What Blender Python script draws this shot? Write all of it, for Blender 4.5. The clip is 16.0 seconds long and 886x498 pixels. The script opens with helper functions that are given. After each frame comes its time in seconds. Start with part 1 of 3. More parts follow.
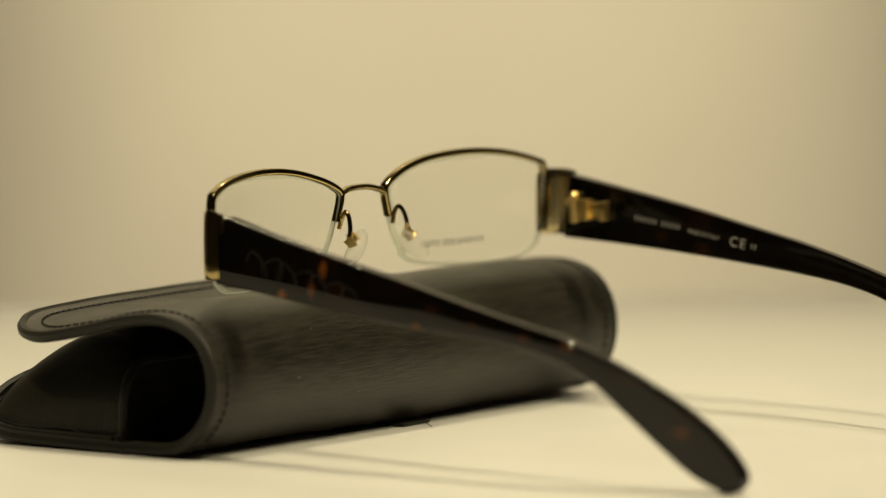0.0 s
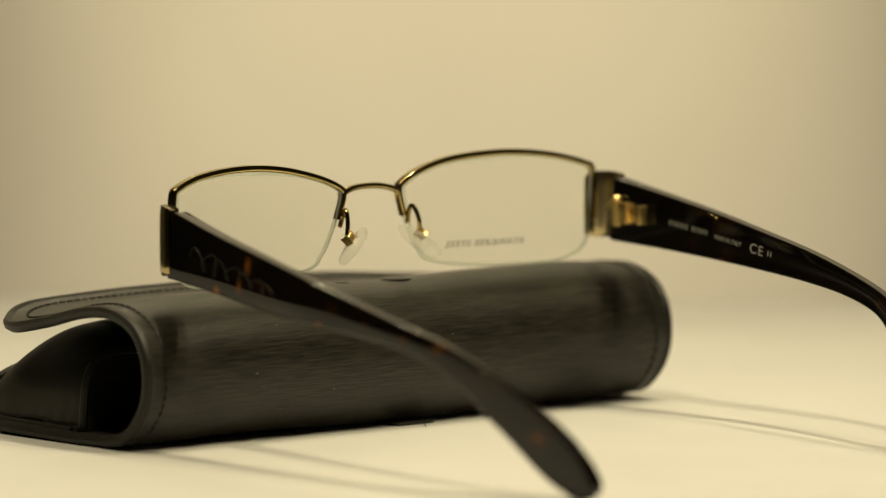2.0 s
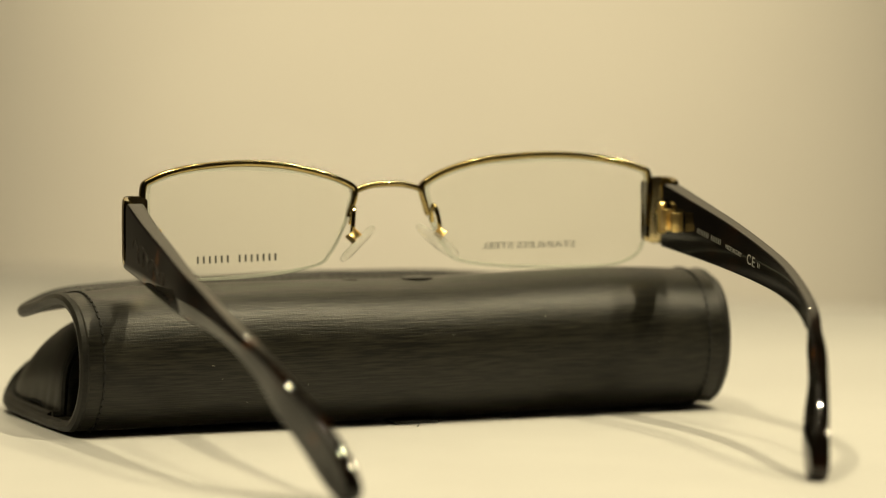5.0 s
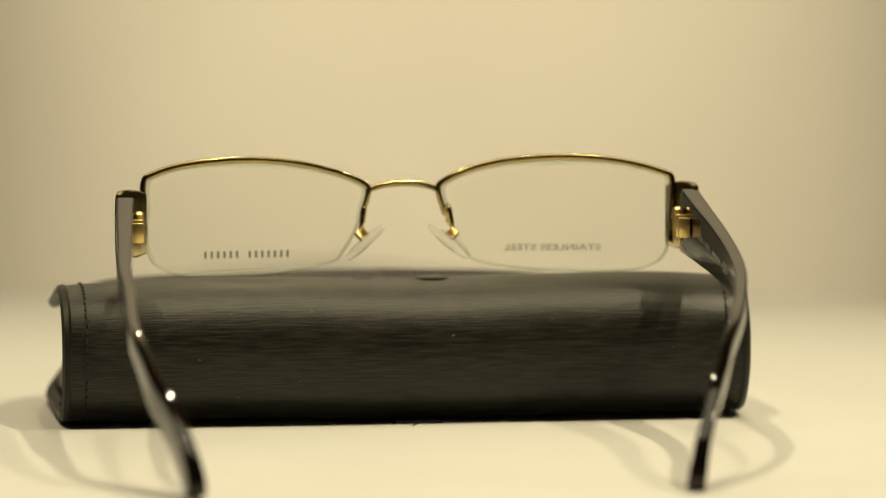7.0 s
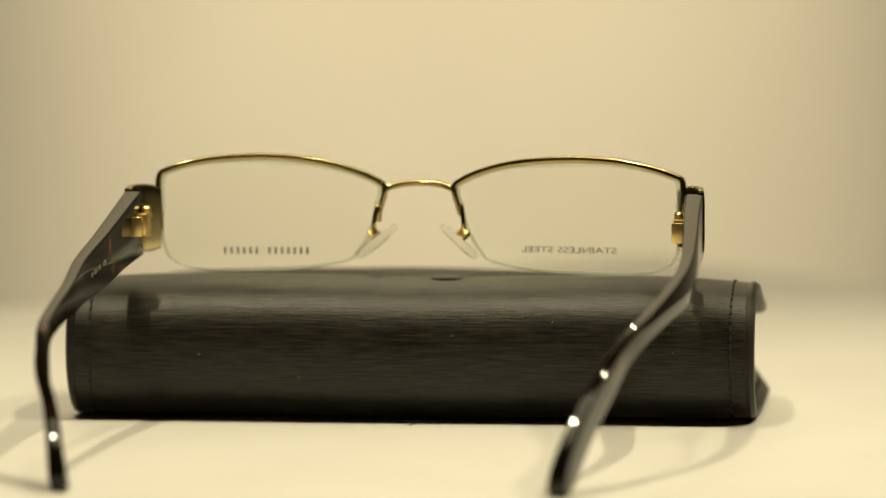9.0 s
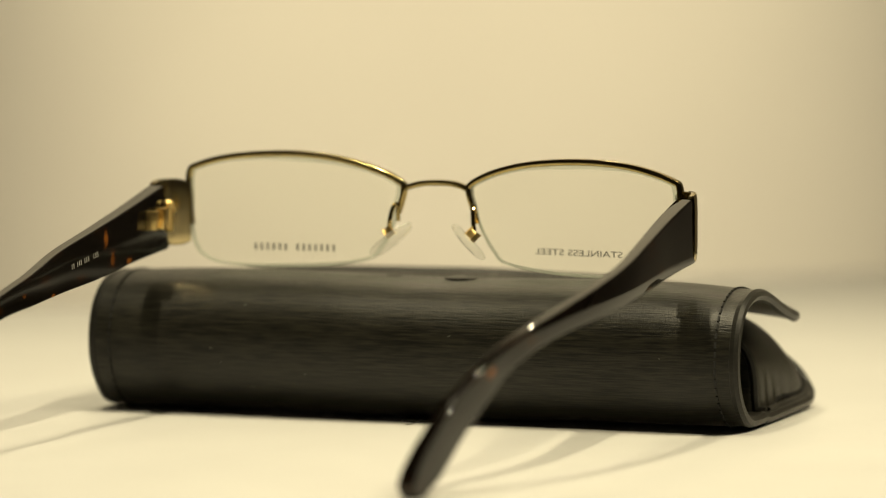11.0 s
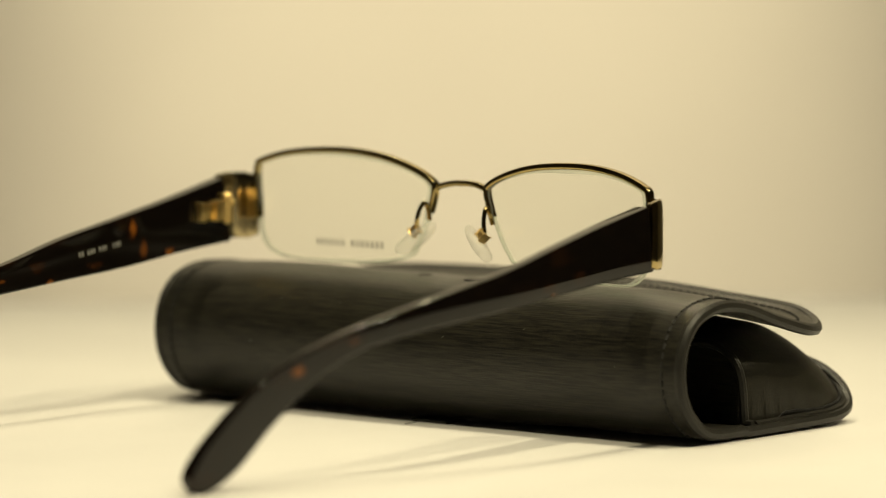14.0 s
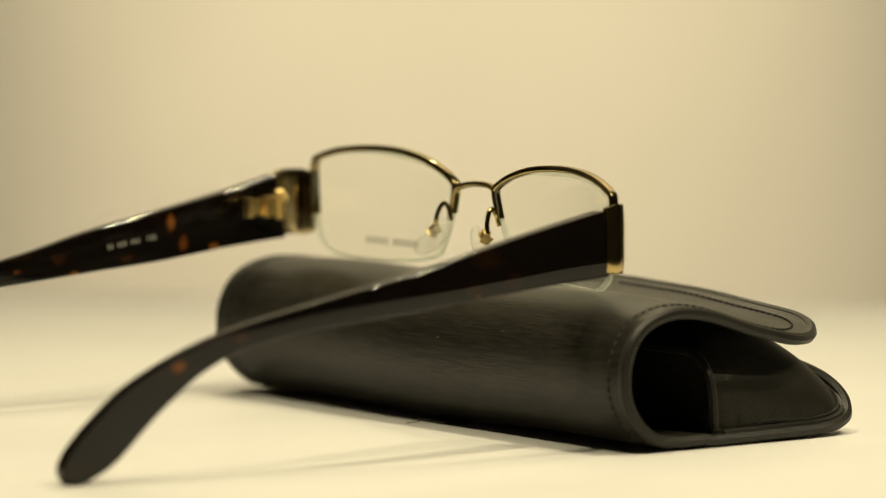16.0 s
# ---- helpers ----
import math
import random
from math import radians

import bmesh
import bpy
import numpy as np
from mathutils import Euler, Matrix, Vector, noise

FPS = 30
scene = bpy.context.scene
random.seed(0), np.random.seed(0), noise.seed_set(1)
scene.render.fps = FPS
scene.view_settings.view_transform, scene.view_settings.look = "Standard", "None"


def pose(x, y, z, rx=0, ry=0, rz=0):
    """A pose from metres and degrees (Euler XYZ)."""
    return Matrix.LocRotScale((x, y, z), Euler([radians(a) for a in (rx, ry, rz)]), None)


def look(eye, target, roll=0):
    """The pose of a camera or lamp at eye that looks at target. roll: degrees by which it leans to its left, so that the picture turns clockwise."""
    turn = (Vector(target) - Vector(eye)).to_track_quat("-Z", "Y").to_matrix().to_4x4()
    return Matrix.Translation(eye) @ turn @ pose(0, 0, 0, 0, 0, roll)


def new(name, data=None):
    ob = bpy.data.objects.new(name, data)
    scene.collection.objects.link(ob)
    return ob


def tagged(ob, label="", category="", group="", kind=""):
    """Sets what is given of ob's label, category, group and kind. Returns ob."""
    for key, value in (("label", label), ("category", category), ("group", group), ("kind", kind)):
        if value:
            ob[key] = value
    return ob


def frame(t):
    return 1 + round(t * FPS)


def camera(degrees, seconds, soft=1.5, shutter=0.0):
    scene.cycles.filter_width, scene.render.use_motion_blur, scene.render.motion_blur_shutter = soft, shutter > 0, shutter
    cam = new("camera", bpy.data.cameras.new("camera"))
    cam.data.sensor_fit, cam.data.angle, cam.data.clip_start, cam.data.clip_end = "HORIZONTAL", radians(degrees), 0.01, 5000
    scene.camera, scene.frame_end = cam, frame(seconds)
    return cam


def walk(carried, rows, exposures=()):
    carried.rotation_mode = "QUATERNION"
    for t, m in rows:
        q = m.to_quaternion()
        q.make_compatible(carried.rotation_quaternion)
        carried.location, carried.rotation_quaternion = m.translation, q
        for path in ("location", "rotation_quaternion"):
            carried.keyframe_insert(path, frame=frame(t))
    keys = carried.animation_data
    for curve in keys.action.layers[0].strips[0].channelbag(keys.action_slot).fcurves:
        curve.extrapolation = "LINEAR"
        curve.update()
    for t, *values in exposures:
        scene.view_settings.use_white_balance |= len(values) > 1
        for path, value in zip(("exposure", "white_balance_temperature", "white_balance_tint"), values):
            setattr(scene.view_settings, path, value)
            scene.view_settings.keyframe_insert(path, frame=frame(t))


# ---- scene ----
CENTRE = -4.75            # middle of the spectacles' front, across
BLUR_STOP = 8.0


# ---- camera: stands still before the turntable ----
EYE = (0.0, -1.60569, 0.19277)
AIM = (0.001762, -0.610094, 0.099043)
cam = camera(7.4, 16.0, soft=1.1)
cam.data.dof.use_dof = True
cam.data.dof.focus_distance = 1.597
cam.data.dof.aperture_fstop = BLUR_STOP
VIEW = look(EYE, AIM, -0.1325)
walk(cam, [(0.0, VIEW), (16.0, VIEW)],
     exposures=[(0.0, -0.30, 6500, 10), (3.5, -0.17, 6480, 10), (8.0, -0.12, 6480, 10), (11.5, 0.01, 6330, 10),
                (13.0, 0.04, 6320, 10), (16.0, -0.02, 6380, 10)])


def turn_at(t):
    """The turntable's heading, degrees."""
    return 51.912 - 6.7483 * t


# ---- light: ceiling spots, unseen fill lamps and the dim room ----
world = bpy.data.worlds.new("world")
scene.world = world
world.use_nodes = True
world.node_tree.nodes["Background"].inputs[0].default_value = (1.0, 0.86, 0.62, 1)
world.node_tree.nodes["Background"].inputs[1].default_value = 0.05


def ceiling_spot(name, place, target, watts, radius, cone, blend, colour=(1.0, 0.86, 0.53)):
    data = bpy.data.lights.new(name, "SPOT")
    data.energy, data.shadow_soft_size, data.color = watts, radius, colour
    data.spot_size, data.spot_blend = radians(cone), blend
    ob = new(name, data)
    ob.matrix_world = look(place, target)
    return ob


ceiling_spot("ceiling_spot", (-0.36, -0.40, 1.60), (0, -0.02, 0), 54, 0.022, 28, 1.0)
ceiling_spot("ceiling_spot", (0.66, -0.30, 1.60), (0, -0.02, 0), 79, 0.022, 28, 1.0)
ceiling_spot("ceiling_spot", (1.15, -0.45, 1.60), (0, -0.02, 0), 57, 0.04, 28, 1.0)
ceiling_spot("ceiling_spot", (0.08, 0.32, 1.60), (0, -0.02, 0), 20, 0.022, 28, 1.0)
# Unseen spot without a fixture, added behind to put glints on the side arms.
ceiling_spot("back_glint_spot", (-0.04, 1.02, 0.98), (0, -0.05, 0), 4.0, 0.016, 50, 0.6)
# Unseen area lamp, added to soften the shadows and lift the case's upper side.
panel = bpy.data.lights.new("overhead_fill", "AREA")
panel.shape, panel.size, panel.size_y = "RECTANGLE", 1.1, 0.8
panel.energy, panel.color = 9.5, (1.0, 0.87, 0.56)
new("overhead_fill", panel).matrix_world = look((0.0, -0.35, 1.88), (0.0, -0.349, 0.0))
# Unseen spot added to lay a soft bright pool on the wall's middle.
ceiling_spot("wall_fill", (0.0, 0.25, 1.60), (0.01, 1.2, -0.06), 250, 0.05, 16, 1.0)
# Broad fill, added to brighten the wall around that pool.
ceiling_spot("wall_fill", (0.0, 0.10, 1.70), (0.0, 1.2, 0.20), 58, 0.08, 64, 1.0)
# Fill added above the view, so the side arms reflect a bright upper wall.
ceiling_spot("wall_fill", (0.0, 0.15, 1.75), (0.0, 1.2, 1.00), 130, 0.08, 52, 1.0)


# ---- materials ----
def nodes_of(name):
    m = bpy.data.materials.new(name)
    m.use_nodes = True
    t = m.node_tree
    return m, t, t.nodes["Principled BSDF"]


def noise_node(t, scale, detail=4.0, stretch=(1, 1, 1), rough=0.55, shift=(0, 0, 0)):
    co = t.nodes.new("ShaderNodeTexCoord")
    mp = t.nodes.new("ShaderNodeMapping")
    mp.inputs["Scale"].default_value = stretch
    mp.inputs["Location"].default_value = shift
    n = t.nodes.new("ShaderNodeTexNoise")
    n.inputs["Scale"].default_value = scale
    n.inputs["Detail"].default_value = detail
    n.inputs["Roughness"].default_value = rough
    t.links.new(co.outputs["Object"], mp.inputs["Vector"])
    t.links.new(mp.outputs["Vector"], n.inputs["Vector"])
    return n


def ramp(t, src, stops):
    r = t.nodes.new("ShaderNodeValToRGB")
    e = r.color_ramp.elements
    e[0].position, e[0].color = stops[0][0], (*stops[0][1], 1)
    e[1].position, e[1].color = stops[-1][0], (*stops[-1][1], 1)
    for p, c in stops[1:-1]:
        e.new(p).color = (*c, 1)
    t.links.new(src, r.inputs[0])
    return r


def mixed(t, a, b, fac):
    m = t.nodes.new("ShaderNodeMix")
    m.data_type = "RGBA"
    m.blend_type = "MULTIPLY"
    m.inputs[0].default_value = fac
    t.links.new(a, m.inputs[6])
    t.links.new(b, m.inputs[7])
    return m.outputs[2]


def bumped(t, p, src, strength, distance):
    b = t.nodes.new("ShaderNodeBump")
    b.inputs["Strength"].default_value = strength
    b.inputs["Distance"].default_value = distance
    t.links.new(src, b.inputs["Height"])
    t.links.new(b.outputs[0], p.inputs["Normal"])


def paint(name, low, high, scale, rough, grain=0.15, fine=900.0):
    m, t, p = nodes_of(name)
    a = noise_node(t, scale)
    t.links.new(ramp(t, a.outputs[0], [(0.3, low), (0.7, high)]).outputs[0], p.inputs["Base Color"])
    p.inputs["Roughness"].default_value = rough
    bumped(t, p, noise_node(t, fine).outputs[0], grain, 0.0002)
    return m


def leather_material(name, dark, light, rough):
    m, t, p = nodes_of(name)
    grain = noise_node(t, 2600, 3, (0.05, 1, 1), 0.6)
    cross = noise_node(t, 2600, 2, (1, 0.22, 0.22), 0.6)
    cloud = noise_node(t, 34, 4)
    c1 = ramp(t, grain.outputs[0], [(0.38, dark), (0.64, light)])
    c2 = ramp(t, cloud.outputs[0], [(0.25, (0.72, 0.72, 0.72)), (0.75, (1.0, 1.0, 1.0))])
    t.links.new(mixed(t, c1.outputs[0], c2.outputs[0], 1.0), p.inputs["Base Color"])
    r = ramp(t, cloud.outputs[0], [(0.3, (rough - 0.05,) * 3), (0.7, (rough + 0.08,) * 3)])
    t.links.new(r.outputs[0], p.inputs["Roughness"])
    p.inputs["Specular IOR Level"].default_value = 0.32
    p.inputs["Sheen Weight"].default_value = 0.09
    p.inputs["Sheen Roughness"].default_value = 0.45
    p.inputs["Sheen Tint"].default_value = (1.0, 0.93, 0.80, 1)
    add = t.nodes.new("ShaderNodeMath")
    add.operation = "MULTIPLY_ADD"
    add.inputs[1].default_value = 0.35
    t.links.new(cross.outputs[0], add.inputs[0])
    t.links.new(grain.outputs[0], add.inputs[2])
    bumped(t, p, add.outputs[0], 0.6, 0.00016)
    return m


def metal(name, colour, rough):
    m, t, p = nodes_of(name)
    n = noise_node(t, 300, 3)
    dim = tuple(c * 0.8 for c in colour)
    t.links.new(ramp(t, n.outputs[0], [(0.3, dim), (0.7, colour)]).outputs[0], p.inputs["Base Color"])
    p.inputs["Metallic"].default_value = 1.0
    r = ramp(t, noise_node(t, 90, 4).outputs[0], [(0.3, (rough * 0.8,) * 3), (0.7, (rough * 1.3,) * 3)])
    t.links.new(r.outputs[0], p.inputs["Roughness"])
    return m


def tortoise(name, spots):
    """Near-black acetate with amber flecks; spots: y, z, half-length, half-height in mm and strength."""
    m, t, p = nodes_of(name)
    co = t.nodes.new("ShaderNodeTexCoord")
    warp = noise_node(t, 200, 3)
    off = t.nodes.new("ShaderNodeVectorMath")
    off.operation = "MULTIPLY_ADD"
    off.inputs[1].default_value = (0.0024, 0.0024, 0.0024)
    t.links.new(warp.outputs["Color"], off.inputs[0])
    t.links.new(co.outputs["Object"], off.inputs[2])
    total = None
    for y, z, ly, lz, k in spots:
        mp = t.nodes.new("ShaderNodeMapping")
        mp.vector_type = "TEXTURE"
        mp.inputs["Location"].default_value = (0, (y + 1.2) * 0.001, (z + 1.2) * 0.001)
        mp.inputs["Scale"].default_value = (1.0, ly * 0.001, lz * 0.001)
        t.links.new(off.outputs[0], mp.inputs["Vector"])
        far = t.nodes.new("ShaderNodeVectorMath")
        far.operation = "LENGTH"
        t.links.new(mp.outputs[0], far.inputs[0])
        fall = t.nodes.new("ShaderNodeMapRange")
        fall.interpolation_type = "SMOOTHSTEP"
        fall.inputs["From Min"].default_value, fall.inputs["From Max"].default_value = 0.25, 1.25
        fall.inputs["To Min"].default_value, fall.inputs["To Max"].default_value = k, 0.0
        t.links.new(far.outputs["Value"], fall.inputs["Value"])
        if total is None:
            total = fall.outputs[0]
        else:
            top = t.nodes.new("ShaderNodeMath")
            top.operation = "MAXIMUM"
            t.links.new(total, top.inputs[0])
            t.links.new(fall.outputs[0], top.inputs[1])
            total = top.outputs[0]
    cloud = noise_node(t, 120, 2, (1, 0.6, 1), 0.5, (0.031, 0.047, 0.012))
    haze = ramp(t, cloud.outputs[0], [(0.0, (0.0, 0.0, 0.0)), (0.58, (0.0, 0.0, 0.0)), (0.85, (0.2, 0.2, 0.2))])
    both = t.nodes.new("ShaderNodeMath")
    both.operation = "MAXIMUM"
    t.links.new(total, both.inputs[0])
    t.links.new(haze.outputs[0], both.inputs[1])
    c1 = ramp(t, both.outputs[0], [(0.0, (0.0045, 0.0032, 0.0024)), (0.3, (0.030, 0.011, 0.0035)),
                                   (0.65, (0.16, 0.052, 0.008)), (1.0, (0.46, 0.17, 0.022))])
    f = noise_node(t, 420, 3, (1, 0.5, 1))
    c2 = ramp(t, f.outputs[0], [(0.3, (0.6, 0.6, 0.6)), (0.7, (1, 1, 1))])
    t.links.new(mixed(t, c1.outputs[0], c2.outputs[0], 0.8), p.inputs["Base Color"])
    p.inputs["Roughness"].default_value = 0.035
    p.inputs["IOR"].default_value = 1.42
    return m


def thin_glass(name, tint, ior, rough, frost=0.0):
    """Clear sheet: light goes straight through, gloss grows with the slant; frost scatters a share of it."""
    m, t, p = nodes_of(name)
    out = t.nodes["Material Output"]
    t.nodes.remove(p)
    thru = t.nodes.new("ShaderNodeBsdfTransparent")
    thru.inputs["Color"].default_value = (*tint, 1)
    body = thru.outputs[0]
    if frost:
        milk = t.nodes.new("ShaderNodeBsdfTranslucent")
        milk.inputs["Color"].default_value = (*tint, 1)
        skin = t.nodes.new("ShaderNodeBsdfDiffuse")
        skin.inputs["Color"].default_value = (*tint, 1)
        half = t.nodes.new("ShaderNodeMixShader")
        t.links.new(milk.outputs[0], half.inputs[1])
        t.links.new(skin.outputs[0], half.inputs[2])
        blend = t.nodes.new("ShaderNodeMixShader")
        blend.inputs[0].default_value = frost
        t.links.new(body, blend.inputs[1])
        t.links.new(half.outputs[0], blend.inputs[2])
        body = blend.outputs[0]
    shine = t.nodes.new("ShaderNodeBsdfGlossy")
    shine.inputs["Roughness"].default_value = rough
    slant = t.nodes.new("ShaderNodeLayerWeight")
    slant.inputs["Blend"].default_value = 0.5
    fifth = t.nodes.new("ShaderNodeMath")
    fifth.operation = "POWER"
    fifth.inputs[1].default_value = 5.0
    t.links.new(slant.outputs["Facing"], fifth.inputs[0])
    least = ((ior - 1) / (ior + 1)) ** 2
    fres = t.nodes.new("ShaderNodeMath")
    fres.operation = "MULTIPLY_ADD"
    fres.inputs[1].default_value, fres.inputs[2].default_value = 1 - least, least
    t.links.new(fifth.outputs[0], fres.inputs[0])
    top = t.nodes.new("ShaderNodeMixShader")
    t.links.new(fres.outputs[0], top.inputs[0])
    t.links.new(body, top.inputs[1])
    t.links.new(shine.outputs[0], top.inputs[2])
    t.links.new(top.outputs[0], out.inputs["Surface"])
    return m


def plain(name, colour, rough, metallic=0.0):
    m, t, p = nodes_of(name)
    p.inputs["Base Color"].default_value = (*colour, 1)
    p.inputs["Roughness"].default_value = rough
    p.inputs["Metallic"].default_value = metallic
    return m


# flecks of the two side arms
SPOTS_A = [(-28, 44.2, 1.3, 3.0, 0.68), (-24.4, 39.2, 1.5, 2.6, 0.56), (-15.8, 38, 1.8, 1.3, 0.76), (-54.6, 32.8, 1.9, 1.2, 0.76),
           (-39.8, 36, 2.6, 1.0, 0.28), (-58.9, 37, 2.6, 1.4, 0.24), (-70.5, 34.4, 1.3, 0.7, 0.48), (-84, 32, 2.4, 1.2, 0.40),
           (-96, 31.0, 2.6, 1.6, 0.48), (-121.2, 13.2, 3.4, 2.2, 0.44), (-110.8, 24.0, 2.0, 1.0, 0.32)]
SPOTS_B = [(-105.8, 25.6, 2.2, 1.6, 0.68), (-31.8, 37.2, 1.6, 1.0, 0.48), (-33, 39, 2.6, 1.6, 0.20), (-22, 41, 2.2, 2.0, 0.18),
           (-92, 31.5, 2.4, 1.2, 0.32)]
WALL = paint("cream_wall_paint", (0.61, 0.575, 0.54), (0.67, 0.635, 0.595), 6, 0.9)
TAUPE = paint("dark_taupe_wall_paint", (0.085, 0.078, 0.068), (0.115, 0.105, 0.092), 6, 0.9)
BOARD = paint("white_board", (0.535, 0.528, 0.515), (0.575, 0.568, 0.553), 14, 0.55, 0.08)
WOOD = paint("painted_stand", (0.30, 0.29, 0.28), (0.36, 0.35, 0.33), 30, 0.6)
FLOOR = paint("grey_floor", (0.20, 0.18, 0.16), (0.27, 0.25, 0.22), 9, 0.6)
LEATHER = leather_material("black_leather", (0.0015, 0.0014, 0.0009), (0.024, 0.0226, 0.0150), 0.36)
EDGE = leather_material("black_leather_edge", (0.006, 0.0058, 0.0044), (0.014, 0.0135, 0.0105), 0.42)
LINING = paint("black_lining", (0.004, 0.004, 0.0035), (0.008, 0.0075, 0.007), 300, 0.85)
THREAD = plain("black_thread", (0.010, 0.010, 0.010), 0.7)
GOLD = metal("champagne_gold", (0.58, 0.45, 0.19), 0.09)
SATIN = metal("satin_champagne", (0.58, 0.48, 0.27), 0.18)
HINGE = metal("bright_gold", (1.0, 0.74, 0.30), 0.34)
SHELL_A = tortoise("tortoiseshell_acetate", SPOTS_A)
SHELL_B = tortoise("dark_tortoiseshell_acetate", SPOTS_B)
LENS = thin_glass("demo_lens", (0.995, 1.0, 0.985), 1.40, 0.0)
NYLON = thin_glass("nylon_cord", (0.95, 0.97, 0.92), 1.35, 0.2, 0.35)
SILICONE = thin_glass("clear_silicone", (0.99, 0.99, 0.97), 1.50, 0.03, 0.2)
GROUND = thin_glass("ground_lens_edge", (0.93, 0.97, 0.91), 1.40, 0.2, 0.33)
LINT = plain("pale_lint", (0.17, 0.16, 0.13), 0.8)
INK = plain("grey_print", (0.17, 0.17, 0.16), 0.6)
PALE = plain("pale_print", (0.36, 0.355, 0.33), 0.5)
ETCH = plain("etched_line", (0.028, 0.021, 0.014), 0.5)


# ---- shape helpers ----
def mm(*v):
    return Vector([x * 0.001 for x in v])


def part(name, bm, material, parent=None, label=""):
    me = bpy.data.meshes.new(name)
    bmesh.ops.recalc_face_normals(bm, faces=bm.faces)
    for f in bm.faces:
        f.smooth = True
    bm.to_mesh(me)
    bm.free()
    me.materials.append(material)
    me.set_sharp_from_angle(angle=radians(38))
    ob = new(name, me)
    ob.parent = parent
    return tagged(ob, label=label)


def empty(name):
    ob = new(name)
    ob.empty_display_size = 0.02
    return ob


def spline(points, n, closed=False):
    """n points along a smooth curve through the given ones."""
    P = [Vector(p) for p in points]
    k = len(P)
    spans = k if closed else k - 1
    out = []
    for i in range(n):
        u = i / (n if closed else n - 1) * spans
        j = min(int(u), spans - 1)
        w = u - j
        if closed:
            a, b, c, d = (P[(j + q) % k] for q in (-1, 0, 1, 2))
        else:
            b, c = P[j], P[j + 1]
            a = P[j - 1] if j > 0 else b * 2 - c
            d = P[j + 2] if j + 2 < k else c * 2 - b
        out.append(0.5 * (2 * b + (c - a) * w + (2 * a - 5 * b + 4 * c - d) * w * w + (3 * b - a - 3 * c + d) * w ** 3))
    return out


def loft(rings, closed_path=False, cap=True, bm=None):
    bm = bm or bmesh.new()
    vs = [[bm.verts.new(p) for p in r] for r in rings]
    n = len(vs[0])
    for i in range(len(vs) if closed_path else len(vs) - 1):
        a, b = vs[i], vs[(i + 1) % len(vs)]
        for j in range(n):
            bm.faces.new((a[j], a[(j + 1) % n], b[(j + 1) % n], b[j]))
    if cap and not closed_path:
        bm.faces.new(vs[0])
        bm.faces.new(list(reversed(vs[-1])))
    return bm


def tube(path, radius, sides=10, closed=False, up=(0, 0, 1), flat=1.0, bm=None):
    """A round bar along path; radius may be one number or one for each point."""
    P = [Vector(p) for p in path]
    rings = []
    ref = Vector(up)
    for i, p in enumerate(P):
        a = P[i - 1] if (closed or i > 0) else P[i]
        b = P[(i + 1) % len(P)] if (closed or i + 1 < len(P)) else P[i]
        d = (b - a).normalized()
        s = d.cross(ref)
        s = s.normalized() if s.length > 1e-4 else d.orthogonal().normalized()
        u = s.cross(d).normalized()
        ref = u if not closed else ref
        r = radius[i] if isinstance(radius, (list, tuple)) else radius
        rings.append([p + s * (r * flat * math.cos(q * 2 * math.pi / sides)) + u * (r * math.sin(q * 2 * math.pi / sides))
                      for q in range(sides)])
    return loft(rings, closed, True, bm)


def flat_bar(path, tall, deep, bevel, up=(0, 1, 0)):
    """A bar of rounded oblong section along path: tall across it in its plane, deep along up."""
    P = [Vector(p) for p in path]
    rings = []
    for i, p in enumerate(P):
        d = (P[min(i + 1, len(P) - 1)] - P[max(i - 1, 0)]).normalized()
        s = d.cross(Vector(up)).normalized()
        u = s.cross(d).normalized()
        h = tall[i] / 2 if isinstance(tall, list) else tall / 2
        rg = []
        for sx, sz, start in ((1, 1, 0), (-1, 1, 90), (-1, -1, 180), (1, -1, 270)):
            for k in range(4):
                a = radians(start + 30 * k)
                rg.append(p + s * (sx * (h - bevel) + bevel * math.cos(a)) + u * (sz * (deep / 2 - bevel) + bevel * math.sin(a)))
        rings.append(rg)
    return loft(rings)


def slab(bm, x0, x1, y0, y1, z0, z1, bevel=0.0, m=None):
    r = bmesh.ops.create_cube(bm, size=1.0)
    vs = r["verts"]
    for v in vs:
        v.co = Vector(((x0, x1)[v.co.x > 0], (y0, y1)[v.co.y > 0], (z0, z1)[v.co.z > 0]))
        if m is not None:
            v.co = m @ v.co
    if bevel:
        es = {e for v in vs for e in v.link_edges}
        bmesh.ops.bevel(bm, geom=list(es), offset=bevel, segments=2, affect="EDGES", profile=0.5)
    return bm


# ---- the room ----
def build_room():
    def wall(name, box, label, cat, mat):
        bm = slab(bmesh.new(), *box)
        ob = part(name, bm, mat)
        tagged(ob, label, cat, kind="structure")
    wall("wall_north", (-2.2, 2.2, 1.20, 1.32, -0.80, 1.9), "plain cream painted wall behind the board", "wall", WALL)
    wall("wall_south", (-2.2, 2.2, -3.12, -3.0, -0.80, 1.9), "plain dark taupe painted wall", "wall", TAUPE)
    wall("wall_east", (2.2, 2.32, -3.12, 1.32, -0.80, 1.9), "plain dark taupe painted wall", "wall", TAUPE)
    wall("wall_west", (-2.32, -2.2, -3.12, 1.32, -0.80, 1.9), "plain dark taupe painted wall", "wall", TAUPE)
    wall("ceiling", (-2.32, 2.32, -3.12, 1.32, 1.9, 2.0), "plain dark taupe painted ceiling", "ceiling", TAUPE)
    wall("floor", (-2.32, 2.32, -3.12, 1.32, -0.9, -0.80), "plain grey floor", "floor", FLOOR)


build_room()


